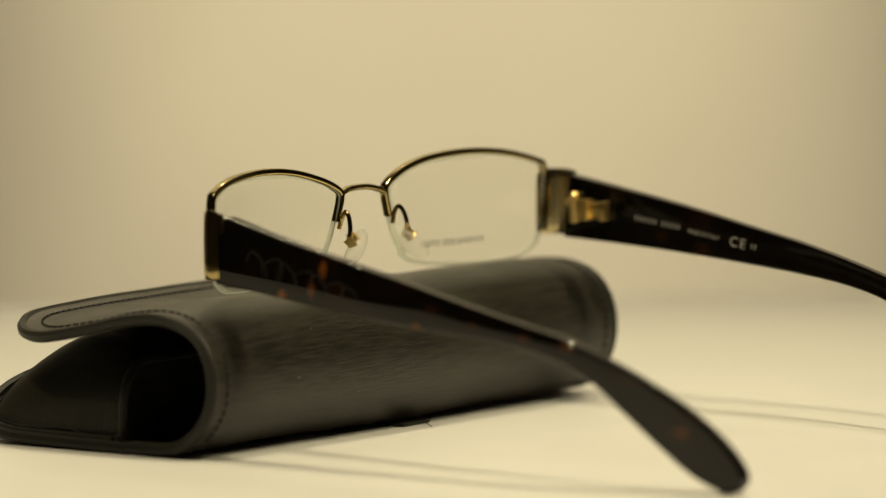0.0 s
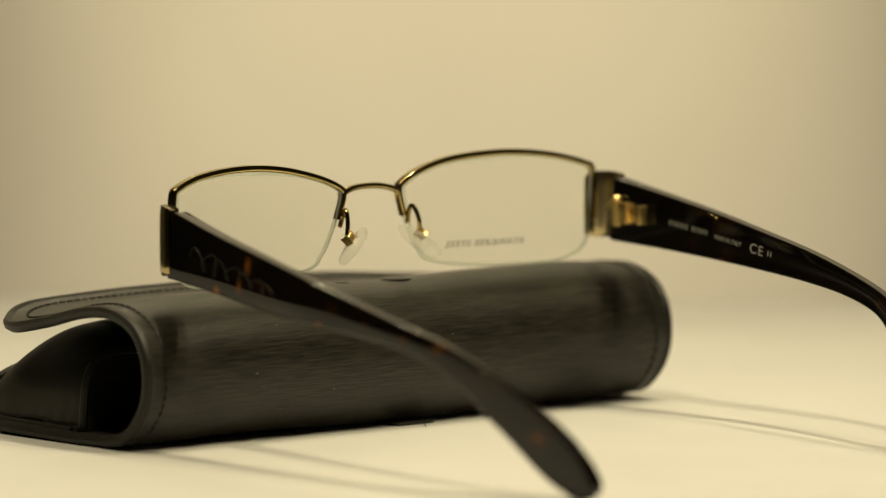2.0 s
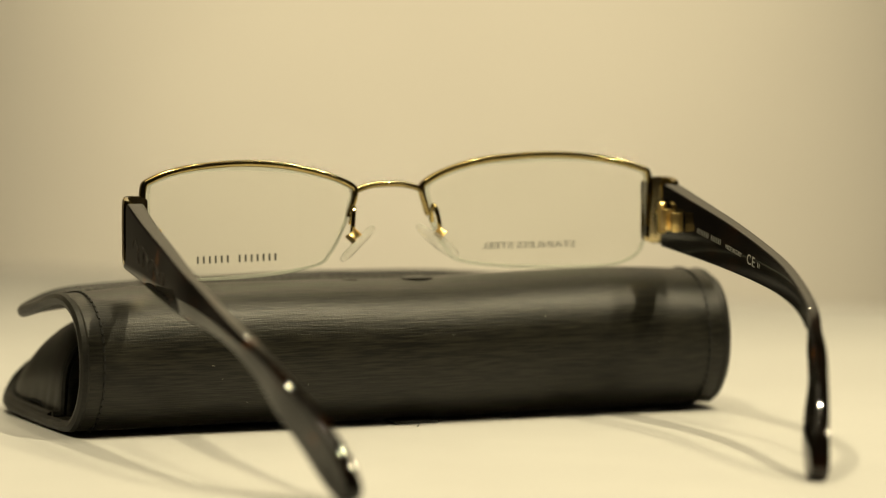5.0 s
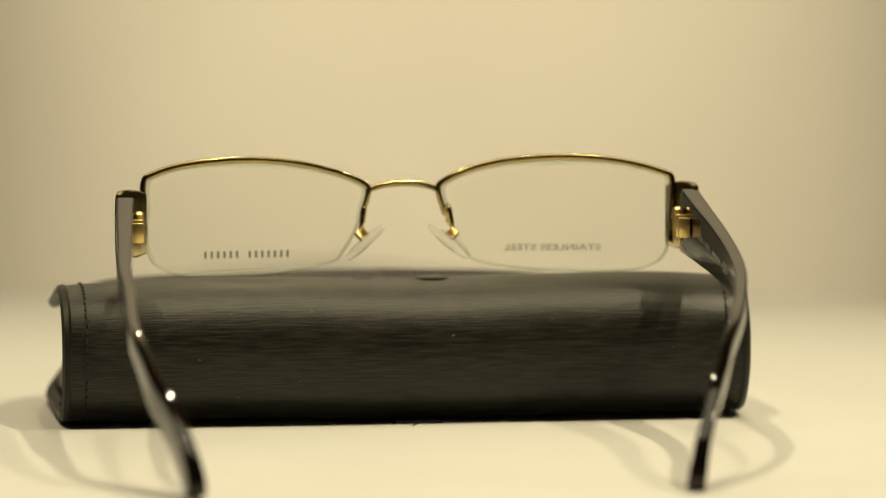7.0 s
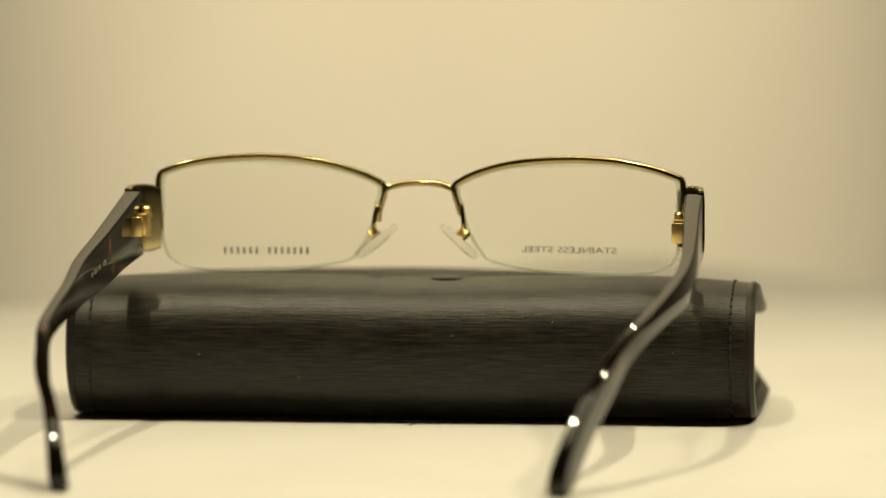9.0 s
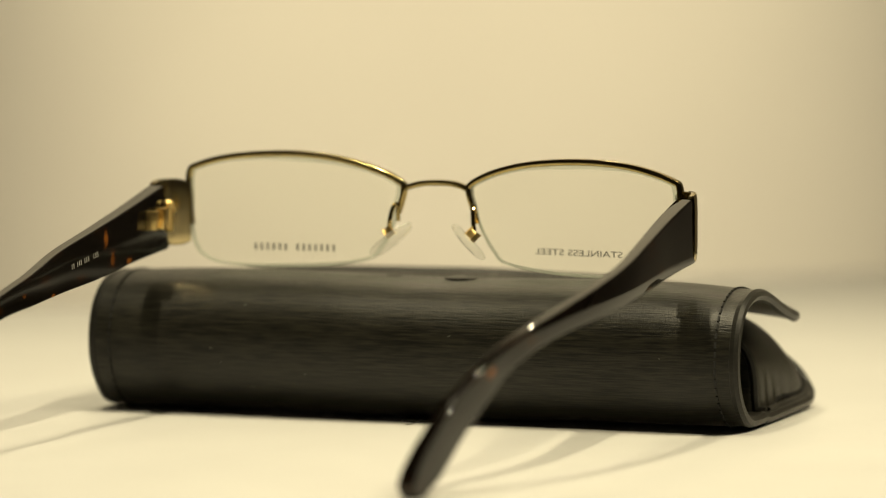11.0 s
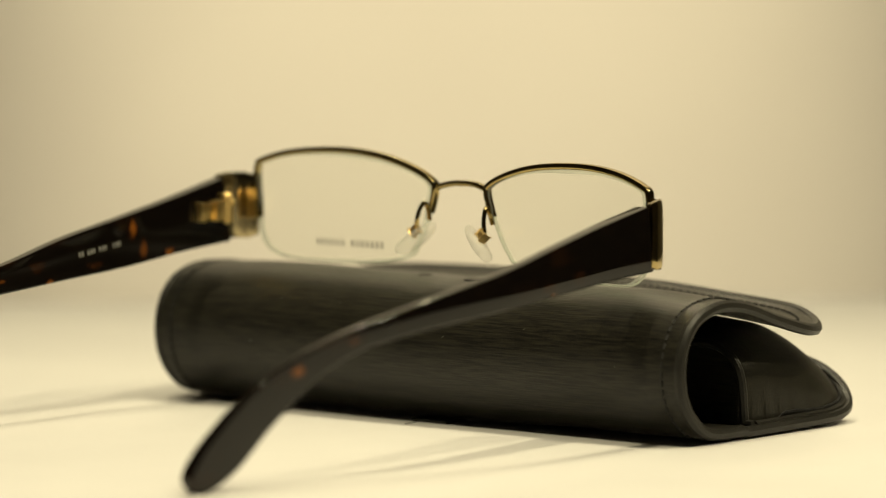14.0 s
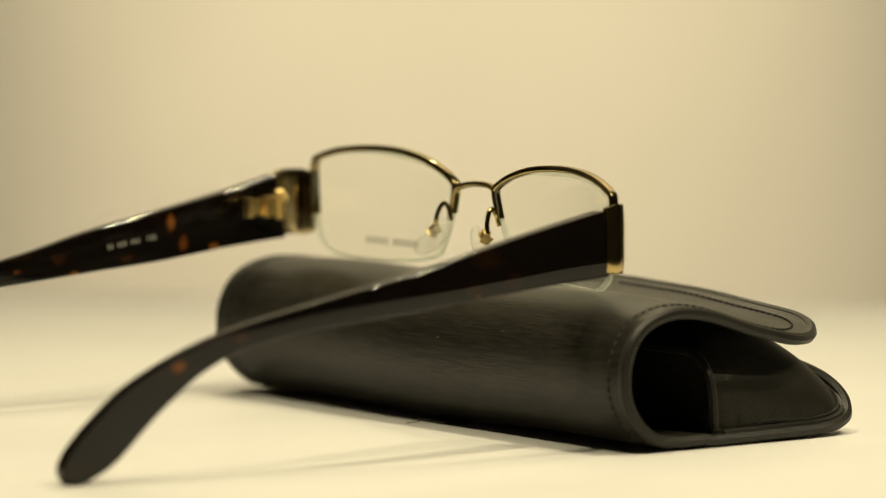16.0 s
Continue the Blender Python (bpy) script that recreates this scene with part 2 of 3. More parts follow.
# ---- the turning board ----
def build_turntable():
    root = empty("turntable")
    bm = slab(bmesh.new(), -0.292, 0.292, -0.292, 0.292, -0.006, 0.0, 0.0008, pose(0, 0, 0, 0, 0, 45))
    part("board", bm, BOARD, root, "square white board")
    ring = lambda r, z: [Vector((r * math.cos(a * math.pi / 24), r * math.sin(a * math.pi / 24), z)) for a in range(48)]
    bm = loft([ring(0.10, -0.04), ring(0.12, -0.036), ring(0.12, -0.012), ring(0.115, -0.006)])
    part("turning_base", bm, WOOD, root)
    return tagged(root, "turning display stand with a square white board top", "turntable")


turntable = build_turntable()
stand = bmesh.new()
slab(stand, -0.19, 0.19, -0.19, 0.19, -0.80, -0.04, 0.004)
pedestal = tagged(part("pedestal", stand, WOOD), "plain painted pedestal under the turning board", "pedestal")


# ---- the spectacle case ----
HALF = 0.0803
SHEET = [(60.5, 17.0), (65.0, 12.4), (66.6, 7.4), (64.0, 2.9), (56, 0.9), (42, 0.5), (22, 0.3), (11, 0.4), (4.6, 1.7),
         (-0.8, 5.8), (-4.2, 11.2), (-5.2, 17), (-4.3, 23), (-1.2, 28.4), (4, 31.9), (12, 33.6), (22, 32.6), (34, 29.4),
         (46, 26.8), (56, 26.2), (61, 27.0)]


def case_profile(n):
    pts = spline([(0, y * 0.001, z * 0.001) for y, z in SHEET], 400)
    d = [0.0]
    for a, b in zip(pts, pts[1:]):
        d.append(d[-1] + (b - a).length)
    out, j = [], 0
    for i in range(n):
        s = d[-1] * (0.5 - 0.5 * math.cos(math.pi * i / (n - 1)))
        while j < len(d) - 2 and d[j + 1] < s:
            j += 1
        w = (s - d[j]) / (d[j + 1] - d[j])
        out.append((pts[j].lerp(pts[j + 1], w), s))
    return out, d[-1]


def reach(s, total, r=0.019):
    """Half the sheet's length at s along its profile: its four corners are round."""
    e = min(s, total - s)
    r = 0.028 if s < total / 2 else r
    if e >= r:
        return HALF
    return HALF - r + math.sqrt(max(r * r - (r - e) ** 2, 0.0))


def build_case():
    root = empty("glasses_case")
    prof, total = case_profile(170)
    N = len(prof)
    normal = []
    for i in range(N):
        t = (prof[min(i + 1, N - 1)][0] - prof[max(i - 1, 0)][0]).normalized()
        normal.append(Vector((0, t.z, -t.y)))      # points into the roll
    thick = 0.0021
    nx = 44

    def at(i, u, depth):
        p, s = prof[i]
        h = reach(s, total)
        x = h * (2 * u - 1)
        sway = 0.00035 * math.sin(x * 70 + s * 60) + 0.0003 * noise.noise((x * 40, s * 45, 3.0))
        end = (max(abs(x) - 0.055, 0) / 0.027) ** 2 * 0.0009
        w = 1.0 if s > 0.35 * total else 0.25
        lift = min(max((p.y - 0.018) / 0.04, 0), 1) ** 1.3 * (0.0034 - 0.0013 * x / HALF - 0.0044 * abs(x / HALF) ** 3) if p.z > 0.02 else 0.0
        return Vector((x, p.y, p.z + lift)) + normal[i] * (depth + (sway + end) * w)

    def along(s, u, depth):
        """As at(), for a distance s along the profile."""
        q = math.acos(1 - 2 * min(max(s / total, 0), 1)) / math.pi * (N - 1)
        i = min(int(q), N - 2)
        return at(i, u, depth).lerp(at(i + 1, u, depth), q - i)
    bm = bmesh.new()
    rows = []
    for i in range(N):
        us = [0.5 - 0.5 * math.cos(math.pi * k / nx) for k in range(nx + 1)]
        outer = [bm.verts.new(at(i, u, 0.0)) for u in us]
        inner = [bm.verts.new(at(i, u, thick)) for u in us]
        rows.append((outer, inner))
    for i in range(N - 1):
        (a, ai), (b, bi) = rows[i], rows[i + 1]
        for k in range(nx):
            bm.faces.new((a[k], a[k + 1], b[k + 1], b[k]))
            bm.faces.new((ai[k], bi[k], bi[k + 1], ai[k + 1]))
        bm.faces.new((a[0], b[0], bi[0], ai[0]))
        bm.faces.new((a[nx], ai[nx], bi[nx], b[nx]))
    for k in range(nx):
        bm.faces.new((rows[0][0][k], rows[0][1][k], rows[0][1][k + 1], rows[0][0][k + 1]))
        bm.faces.new((rows[-1][0][k], rows[-1][0][k + 1], rows[-1][1][k + 1], rows[-1][1][k]))
    part("wrap", bm, LEATHER, root, "black grained leather wrap with an open flap")
    # bound edges at both ends
    for side in (0.0, 1.0):
        sg = 2 * side - 1
        path = [at(0, 0.5 + (side - 0.5) * k / 12, thick * 0.5) for k in range(12)]
        path += [at(i, side, thick * 0.5) for i in range(N)]
        path += [at(N - 1, 0.5 + (side - 0.5) * (1 - k / 12), thick * 0.5) for k in range(1, 13)]
        part("edging", tube(path, 0.00145, 8, up=(sg, 0, 0.01)), EDGE, root, "folded black leather edging")
        bm = bmesh.new()
        inset, rc, pitch = 0.0043, 0.019, 0.0019
        line = [(0.030 + k * 0.001, HALF - inset) for k in range(int((total - rc - 0.030) / 0.001))]
        line += [(total - rc + (rc - inset) * math.sin(k * math.pi / 60), HALF - rc + (rc - inset) * math.cos(k * math.pi / 60))
                 for k in range(31)]
        line += [(total - inset, (HALF - rc) * (1 - k / 60)) for k in range(1, 61)]
        run, nxt, start = 0.0, 0.0, None
        for (sa, xa), (sb, xb) in zip(line, line[1:]):
            step = math.hypot(sb - sa, xb - xa)
            n = max(1, int(step / 0.0002))
            for k in range(n):
                s, x = sa + (sb - sa) * k / n, xa + (xb - xa) * k / n
                run += step / n
                here = None
                if run >= nxt:
                    here = along(s, 0.5 + sg * 0.5 * x / reach(s, total), -0.0001)
                    if start is None:
                        start, nxt = here, run + pitch * 0.65
                    else:
                        tube([start, here], 0.00034, 5, up=(1, 0, 0.2), bm=bm)
                        start, nxt = None, run + pitch * 0.35
        tagged(part("stitching", bm, THREAD, root, "black thread stitching"), kind="stuff")
    # padded pocket panel sewn to the tongue's rim
    bm = bmesh.new()
    ny, mx = 34, 120
    mouth = next(i for i in range(N) if prof[i][0].y < 0.0270 and prof[i][0].z < 0.01)
    crown = spline([mm(0, 60.3, 17.4), mm(0, 55.5, 21.4), mm(0, 47, 24.4), mm(0, 38, 25.0), mm(0, 31, 23.6), mm(0, 25.4, 20.6)], ny + 1)

    def pad(ix, v):
        """A place on the panel: ix runs along the case, v from the rim to the mouth."""
        v = min(max(v, 0), ny)
        f = math.acos(1 - 2 * v / ny * prof[mouth][1] / total) / math.pi * (N - 1)
        i = min(int(f), N - 2)
        w = f - i
        p = prof[i][0].lerp(prof[i + 1][0], w)
        n = normal[i].lerp(normal[i + 1], w)
        h = reach(prof[i][1] * (1 - w) + prof[i + 1][1] * w, total) - 0.0008
        x = -h * math.cos(math.pi * ix / mx)
        side = min(max((h - abs(x) - 0.0005 - 0.0025 * (v / ny) ** 3) / (0.026 - 0.016 * v / ny), 0), 1)
        k = (1 - (1 - side) ** 2) ** (0.62 - 0.36 * (v / ny) ** 1.5)
        j = min(int(v), ny - 1)
        c = crown[j].lerp(crown[j + 1], v - j)
        c = c + Vector((0, 0, 0.0045 * (1 - v / ny) * max(0.0, 1 - (x / (0.75 * HALF)) ** 2)))      # fuller in the middle
        base = p + n * 0.0024
        q = base.lerp(c, k)
        return Vector((x, q.y, q.z + 0.0005 * noise.noise((x * 55, q.y * 55, 1.0)) * k))
    rows = [[bm.verts.new(pad(i, v)) for i in range(mx + 1)] for v in range(ny + 1)]
    for v in range(ny):
        for i in range(mx):
            bm.faces.new((rows[v][i], rows[v][i + 1], rows[v + 1][i + 1], rows[v + 1][i]))
    last = rows[-1]
    for k in range(1, 9):                      # the inner wall curls down into the roll
        a = k / 8
        row = []
        for i in range(mx + 1):
            p = pad(i, ny)
            z = 0.0018 + max(p.z - 0.0018, 0) * (1 - a) ** 1.3
            row.append(bm.verts.new((p.x * (1 - 0.012 * a), p.y - 0.0016 * math.sin(a * math.pi / 2), z)))
        for i in range(mx):
            bm.faces.new((last[i], row[i], row[i + 1], last[i + 1]))
        last = row
    part("pocket", bm, LEATHER, root, "black leather pocket panel with a stitched rim")
    for sg in (-1, 1):
        e = mx if sg > 0 else 0
        rim = [pad(e, v * 0.5) for v in range(2 * ny + 1)]
        part("pocket_edging", tube(rim, 0.0011, 8), EDGE, root)
        lip = [pad(mx / 2 + sg * (mx / 2 - 1 - k * 0.7), ny) + Vector((0, -0.0003, 0.0002)) for k in range(64)]
        part("pocket_lip", tube(lip, 0.0011, 8), EDGE, root)
        bm = bmesh.new()
        seam = []
        for j in range(8, int(2.6 * ny)):
            q = j / 3
            ix, gone, here = float(e), 0.0, pad(e, q)
            while gone < 0.0017:                   # this far up the panel from its rim
                ix -= sg * 0.06
                there = pad(ix, q)
                gone, here = gone + (there - here).length, there
            seam.append(here + Vector((sg * 0.0002, 0.0001, 0.0002)))
        for _ in range(6):
            seam = [seam[0]] + [(seam[k - 1] + seam[k] * 2 + seam[k + 1]) / 4 for k in range(1, len(seam) - 1)] + [seam[-1]]
        for k in range(len(seam) - 1):
            ends = [seam[k], seam[k].lerp(seam[k + 1], 0.6)]
            tube(ends, 0.00045, 5, bm=bm)
        tagged(part("stitching", bm, THREAD, root, "black thread stitching"), kind="stuff")
    # small snap studs on top and the sewn tab under the front
    for x, rr in ((-0.0095, 0.0024), (0.0075, 0.0042)):
        bm = bmesh.new()
        ringn = [[Vector((x + q * math.cos(a * math.pi / 10), 0.0125 + q * 0.8 * math.sin(a * math.pi / 10), z))
                  for a in range(20)] for q, z in ((rr, 0.0322), (rr * 0.95, 0.0335), (rr * 0.6, 0.0338))]
        part("snap_stud", loft(ringn), LEATHER, root, "low black stud")
    bm = slab(bmesh.new(), -0.0030, 0.0080, -0.0008, 0.010, 0.0001, 0.0008, 0.0003)
    tab = part("tab", bm, EDGE, root, "small black leather tab")
    path = spline([mm(2.0, 0.0, 0.6), mm(2.4, -2.4, 0.9), mm(1.8, -4.6, 0.5), mm(0.4, -6.6, 0.2)], 10)
    part("loose_thread", tube(path, 0.00010, 5), THREAD, tab)
    rnd = random.Random(5)
    bm = bmesh.new()
    for k in range(18):
        p = along(total * rnd.uniform(0.44, 0.70), rnd.uniform(0.06, 0.94), -0.0001)
        d = Vector((rnd.uniform(-1, 1), rnd.uniform(-0.4, 0.4), rnd.uniform(-1, 1))).normalized() * rnd.uniform(0.00008, 0.00035)
        tube([p - d, p + d], rnd.uniform(0.00004, 0.00008), 5, bm=bm)
    tagged(part("lint", bm, LINT, root, "tiny pale specks of lint"), kind="stuff")
    return tagged(root, "black leather spectacle case lying with its flap sprung open", "glasses case")


case = build_case()
CASE_POSE = pose(-0.0055, 0.0026, 0.0, 0, 0, 2.5)


# ---- the spectacles ----
OUTLINE = [(-67.2, 56.6), (-65.0, 58.8), (-56.9, 60.9), (-43.5, 61.8), (-31.4, 60.9), (-20.7, 58.4), (-14.6, 55.8),
           (-13.6, 53.8), (-14.8, 49.4), (-16.9, 44.1), (-19.4, 39.8), (-23.0, 36.9), (-36.9, 34.9), (-56.0, 34.8),
           (-63.2, 36.5), (-66.2, 40.3), (-67.0, 48.0)]


def bow(x):
    """How far forward the front stands, for x on the near half, in mm."""
    u = min(max((x + 67.7) / 54.7, -0.1), 1.1)
    return 10.6 + 5.4 * u + 4 * u * (1 - u) * 2.6


def outline(n, side):
    pts = spline([(x, 0, z) for x, z in OUTLINE], n, True)
    out = []
    for p in pts:
        x = p.x if side < 0 else 3.1 + (2 * CENTRE - p.x - 4.1) * 1.032
        z = p.z
        if side > 0 and z > 50:                    # this half's brow sits a touch higher at the nose
            z += 0.55 * math.exp(-((p.x + 23) / 10) ** 2) - 0.45 * math.exp(-((p.x + 62) / 8) ** 2)
        out.append(Vector((x * 0.001, bow(p.x) * 0.001, z * 0.001)))
    return out


def flip(p, side):
    """The mirrored place for the other half."""
    return Vector((p[0] if side < 0 else 2 * CENTRE * 0.001 - p[0], p[1], p[2]))


def lens_mesh(side):
    """A clear plate 2 mm thick, following the bow, with a ground bevel round its rear edge."""
    ring = outline(120, side)
    c = sum(ring, Vector()) / len(ring)
    n = len(ring)
    bm = bmesh.new()

    def inset(p, gap):
        d = p - c
        return c + d * max(0.0, 1 - gap / d.length)

    def curve(q, depth):
        x = q.x * 1000
        x = x if side < 0 else 2 * CENTRE - x
        return Vector((q.x, bow(x) * 0.001 + depth - 0.0006, q.z))
    edges = []
    broad = [0.0008 + 0.0009 * min(max((p.z - 0.046) / 0.005, 0), 1) for p in ring]      # wider under the rim
    for depth, gaps in ((0.0, broad), (0.0021, [0.0003] * n)):
        rows = [[bm.verts.new(curve(c.lerp(inset(p, g), k / 8), depth)) for p, g in zip(ring, gaps)] for k in range(1, 9)]
        mid = bm.verts.new(curve(c, depth))
        for j in range(n):
            bm.faces.new((mid, rows[0][j], rows[0][(j + 1) % n]))
            for k in range(7):
                bm.faces.new((rows[k][j], rows[k + 1][j], rows[k + 1][(j + 1) % n], rows[k][(j + 1) % n]))
        edges.append(rows[-1])
    brim = [bm.verts.new(curve(inset(p, 0.0003), 0.0005)) for p in ring]
    for a, b in ((edges[0], brim), (brim, edges[1])):
        for j in range(n):
            f = bm.faces.new((a[j], a[(j + 1) % n], b[(j + 1) % n], b[j]))
            f.material_index = 1
    return bm


TEMPLE_NEAR = [(2.8, 46.6, 15.6, -71.8), (-13, 43.9, 13.4, -72.6), (-31, 40.8, 12.0, -73.2), (-49, 38.1, 10.0, -74.0),
               (-65.5, 35.4, 7.4, -73.5), (-81, 33, 5.6, -73.6), (-93.2, 30.4, 5.5, -73.2), (-102.7, 26.3, 6.6, -71.6),
               (-110.5, 21.3, 9.0, -69.8), (-117.8, 15.2, 11.0, -66.4), (-125.0, 9.2, 11.3, -64.0), (-129.8, 5.3, 9.2, -62.6),
               (-132.8, 2.8, 6.0, -61.8), (-134.2, 1.4, 1.8, -61.5)]
TEMPLE_FAR = [(5, 47.3, 15.2, 61.8), (-12, 45.2, 13.1, 63.2), (-28, 42.9, 11.2, 64.8), (-45.5, 40.1, 9.0, 66.0),
              (-61, 37.8, 7.4, 65.6), (-77, 35.1, 5.8, 63.5), (-90.5, 31.9, 5.4, 60.8), (-99.5, 28, 6.3, 57.9),
              (-107, 23.3, 8.2, 55.7), (-114.5, 16.8, 10.4, 52.6), (-121, 9.4, 11.0, 49.9), (-125.4, 5.2, 9.2, 48.5),
              (-128.4, 2.4, 6.0, 47.6), (-129.9, 1.0, 1.8, 47.2)]


def arm_half(u):
    """Half the arm's thickness in mm, u from hinge to tip."""
    return 2.1 - 0.75 * math.sin(math.pi * min(u * 1.1, 1)) - 0.1 * u


def temple_mesh(table):
    """A flat acetate side arm, deep at the hinge and drooping to its tip."""
    n = 90
    C = spline([(x, y, z) for y, z, w, x in table], n)
    W = spline([(w, 0, 0) for y, z, w, x in table], n)
    rings = []
    for i in range(n):
        d = (C[min(i + 1, n - 1)] - C[max(i - 1, 0)]).normalized()
        up = Vector((1, 0, 0)).cross(d)
        up = up if up.z > 0 else -up
        up.normalize()
        side = d.cross(up).normalized()
        u = i / (n - 1)
        half = arm_half(u)
        half *= min(1, 0.35 + (1 - u) * 22)
        tall = W[i].x / 2
        edge = min(0.55, half * 0.5, tall * 0.5)
        ring = []
        for sx, sz, start in ((1, 1, 0), (-1, 1, 90), (-1, -1, 180), (1, -1, 270)):
            for k in range(5):
                a = radians(start + 22.5 * k)
                px = sx * (half - edge) + edge * math.cos(a)
                pz = sz * (tall - edge) + edge * math.sin(a)
                ring.append((C[i] + side * px + up * pz) * 0.001)
        rings.append(ring)
    return loft(rings)


def lettering(name, text, size, m, material, parent, width=None, label="", weight=0.0):
    """Raised printed words; they lie in the plane of m, reading along its x."""
    cu = bpy.data.curves.new(name, "FONT")
    cu.body, cu.size, cu.extrude, cu.offset, cu.align_x = text, size, 0.00003, weight, "CENTER"
    cu.space_character = 1.2 if weight else 1.0
    tmp = bpy.data.objects.new(name, cu)
    scene.collection.objects.link(tmp)
    dg = bpy.context.evaluated_depsgraph_get()
    dg.update()
    me = bpy.data.meshes.new_from_object(tmp.evaluated_get(dg))
    scene.collection.objects.unlink(tmp)
    bpy.data.objects.remove(tmp)
    xs = [v.co.x for v in me.vertices]
    k = width / (max(xs) - min(xs)) if width else 1.0
    for v in me.vertices:
        v.co = m @ Vector((v.co.x * k, v.co.y, v.co.z))
    me.materials.clear()
    me.materials.append(material)
    ob = new(name, me)
    ob.parent = parent
    return tagged(ob, label=label)


def bars(name, groups, height, width, m, material, parent):
    """Plain upright bars in groups, in place of a mark."""
    bm = bmesh.new()
    cells = sum(groups) + len(groups) - 1
    step = width / cells
    k = 0
    for g in groups:
        for j in range(g):
            x = -width / 2 + k * step
            slab(bm, x, x + step * 0.34, 0, height, 0, 0.00004, 0, m)
            k += 1
        k += 1
    ob = part(name, bm, material, parent)
    return ob


def build_spectacles():
    root = empty("eyeglasses")
    for side, near in ((-1, True), (1, False)):
        ring = outline(120, side)
        lens = part("lens", lens_mesh(side), LENS, root, "clear demonstration lens")
        lens.data.materials.append(GROUND)
        # rim: along the outer edge, the brow and a little down the nose
        i0, i1 = -10, 59
        path = [ring[i % 120] + Vector((0, 0.0004, 0)) for i in range(i0, i1)]
        rad = [0.00125 + 0.0003 * math.sin(math.pi * k / (len(path) - 1)) for k in range(len(path))]
        part("rim", flat_bar(path, rad, 0.0021, 0.00045), GOLD, root, "thin champagne gold half rim")
        cord = [ring[i % 120] + Vector((0, 0.0005, 0)) for i in range(i1 - 1, 120 + i0 + 1)]
        c = part("nylon_cord", tube(cord, 0.00026, 6, up=(0, 1, 0)), NYLON, root, "clear nylon cord under the lens")
        c.visible_shadow = False
        # words and mark on the lenses
        if side > 0:
            m = Matrix.Translation(mm(30.4, bow(2 * CENTRE - 30.4) + 1.75, 39.4)) @ pose(0, 0, 0, 90, 0, 180 - 5)
            lettering("lettering", "STAINLESS STEEL", 0.0021, m, INK, lens, 0.0232, "grey printed words")
        else:
            m = Matrix.Translation(mm(-43.0, bow(-43.0) + 1.75, 38.3)) @ pose(0, 0, 0, 90, 0, 180 + 5)
            bars("printed_mark", (7, 6), 0.0017, 0.0212, m, INK, lens)
        # pad arm, box and pad
        arm = spline([flip(q, side) for q in (mm(-14.9, 15.8, 46.6), mm(-14.6, 14.9, 49.4), mm(-14.7, 13.9, 50.7),
                                               mm(-15.0, 12.8, 49.8), mm(-15.4, 12.0, 47.4), mm(-15.6, 12.0, 45.0))], 26)
        pad_arm = part("pad_arm", tube(arm, 0.00055, 8, up=(1, 0, 0)), GOLD, root, "bent gold wire pad arm")
        bm = bmesh.new()
        axis = Vector((8.7 * -side, 3.2, 7.2)).normalized()
        face = Vector((0.66 * -side, -0.25, -0.70))
        face = (face - axis * face.dot(axis)).normalized()
        wide = axis.cross(face)
        pm = Matrix((wide, face, axis)).transposed().to_4x4()
        pm.translation = flip(mm(-15.5, 11.4, 44.2), side)
        slab(bm, -0.0010, 0.0010, -0.0010, 0.0009, -0.0011, 0.0011, 0.0003, pm)
        part("pad_box", bm, HINGE, pad_arm, "small gold pad box")
        bm = bmesh.new()
        rings = []
        for k, (off, sc) in enumerate(((0.0, 0.72), (0.0004, 0.97), (0.0010, 1.0), (0.0016, 0.95), (0.0020, 0.62))):
            rg = []
            for a in range(28):
                q = 2 * math.pi * a / 28
                ex = 1.0 - 0.22 * math.sin(q)
                rg.append(pm @ Vector((0.0028 * sc * ex * math.cos(q), 0.0010 + off, 0.0062 * sc * math.sin(q) - 0.0006)))
            rings.append(rg)
        pad_ob = part("nose_pad", loft(rings, bm=bm), SILICONE, pad_arm, "clear silicone nose pad")
        pad_ob.visible_shadow = False
        # end piece: a tall plate bending round to the side arm
        table = TEMPLE_NEAR if near else TEMPLE_FAR
        xs = table[0][3]
        x_rim = -66.6 if near else 2 * CENTRE + 66.6
        back = 2.2 if near else 0.0
        plan = spline([(x_rim, 11.4 - back * 0.5, 0), (x_rim + side * 2.0, 11.9 - back, 0), (xs - side * 0.2, 10.4 - back, 0),
                       (xs + side * 1.0, 7.6 - back, 0), (xs + side * 1.3, 5.2 - back, 0)], 22)
        zc, zh = table[0][1] + 0.8, 8.0
        rings = []
        for i, q in enumerate(plan):
            d = (plan[min(i + 1, 21)] - plan[max(i - 1, 0)]).normalized()
            nrm = Vector((d.y, -d.x, 0))
            h = zh - 0.9 * max(0, 1 - i / 6) - 0.5 * max(0, (i - 15) / 6)
            t = 0.65
            rg = []
            for k in range(16):
                a = 2 * math.pi * (k + 0.5) / 16
                ca, sa = math.cos(a), math.sin(a)
                rg.append((q + nrm * (math.copysign(abs(ca) ** 0.4, ca) * t) + Vector((0, 0, zc + math.copysign(abs(sa) ** 0.25, sa) * h))) * 0.001)
            rings.append(rg)
        end = part("end_piece", loft(rings), SATIN, root, "satin champagne metal end piece")
        rings = []
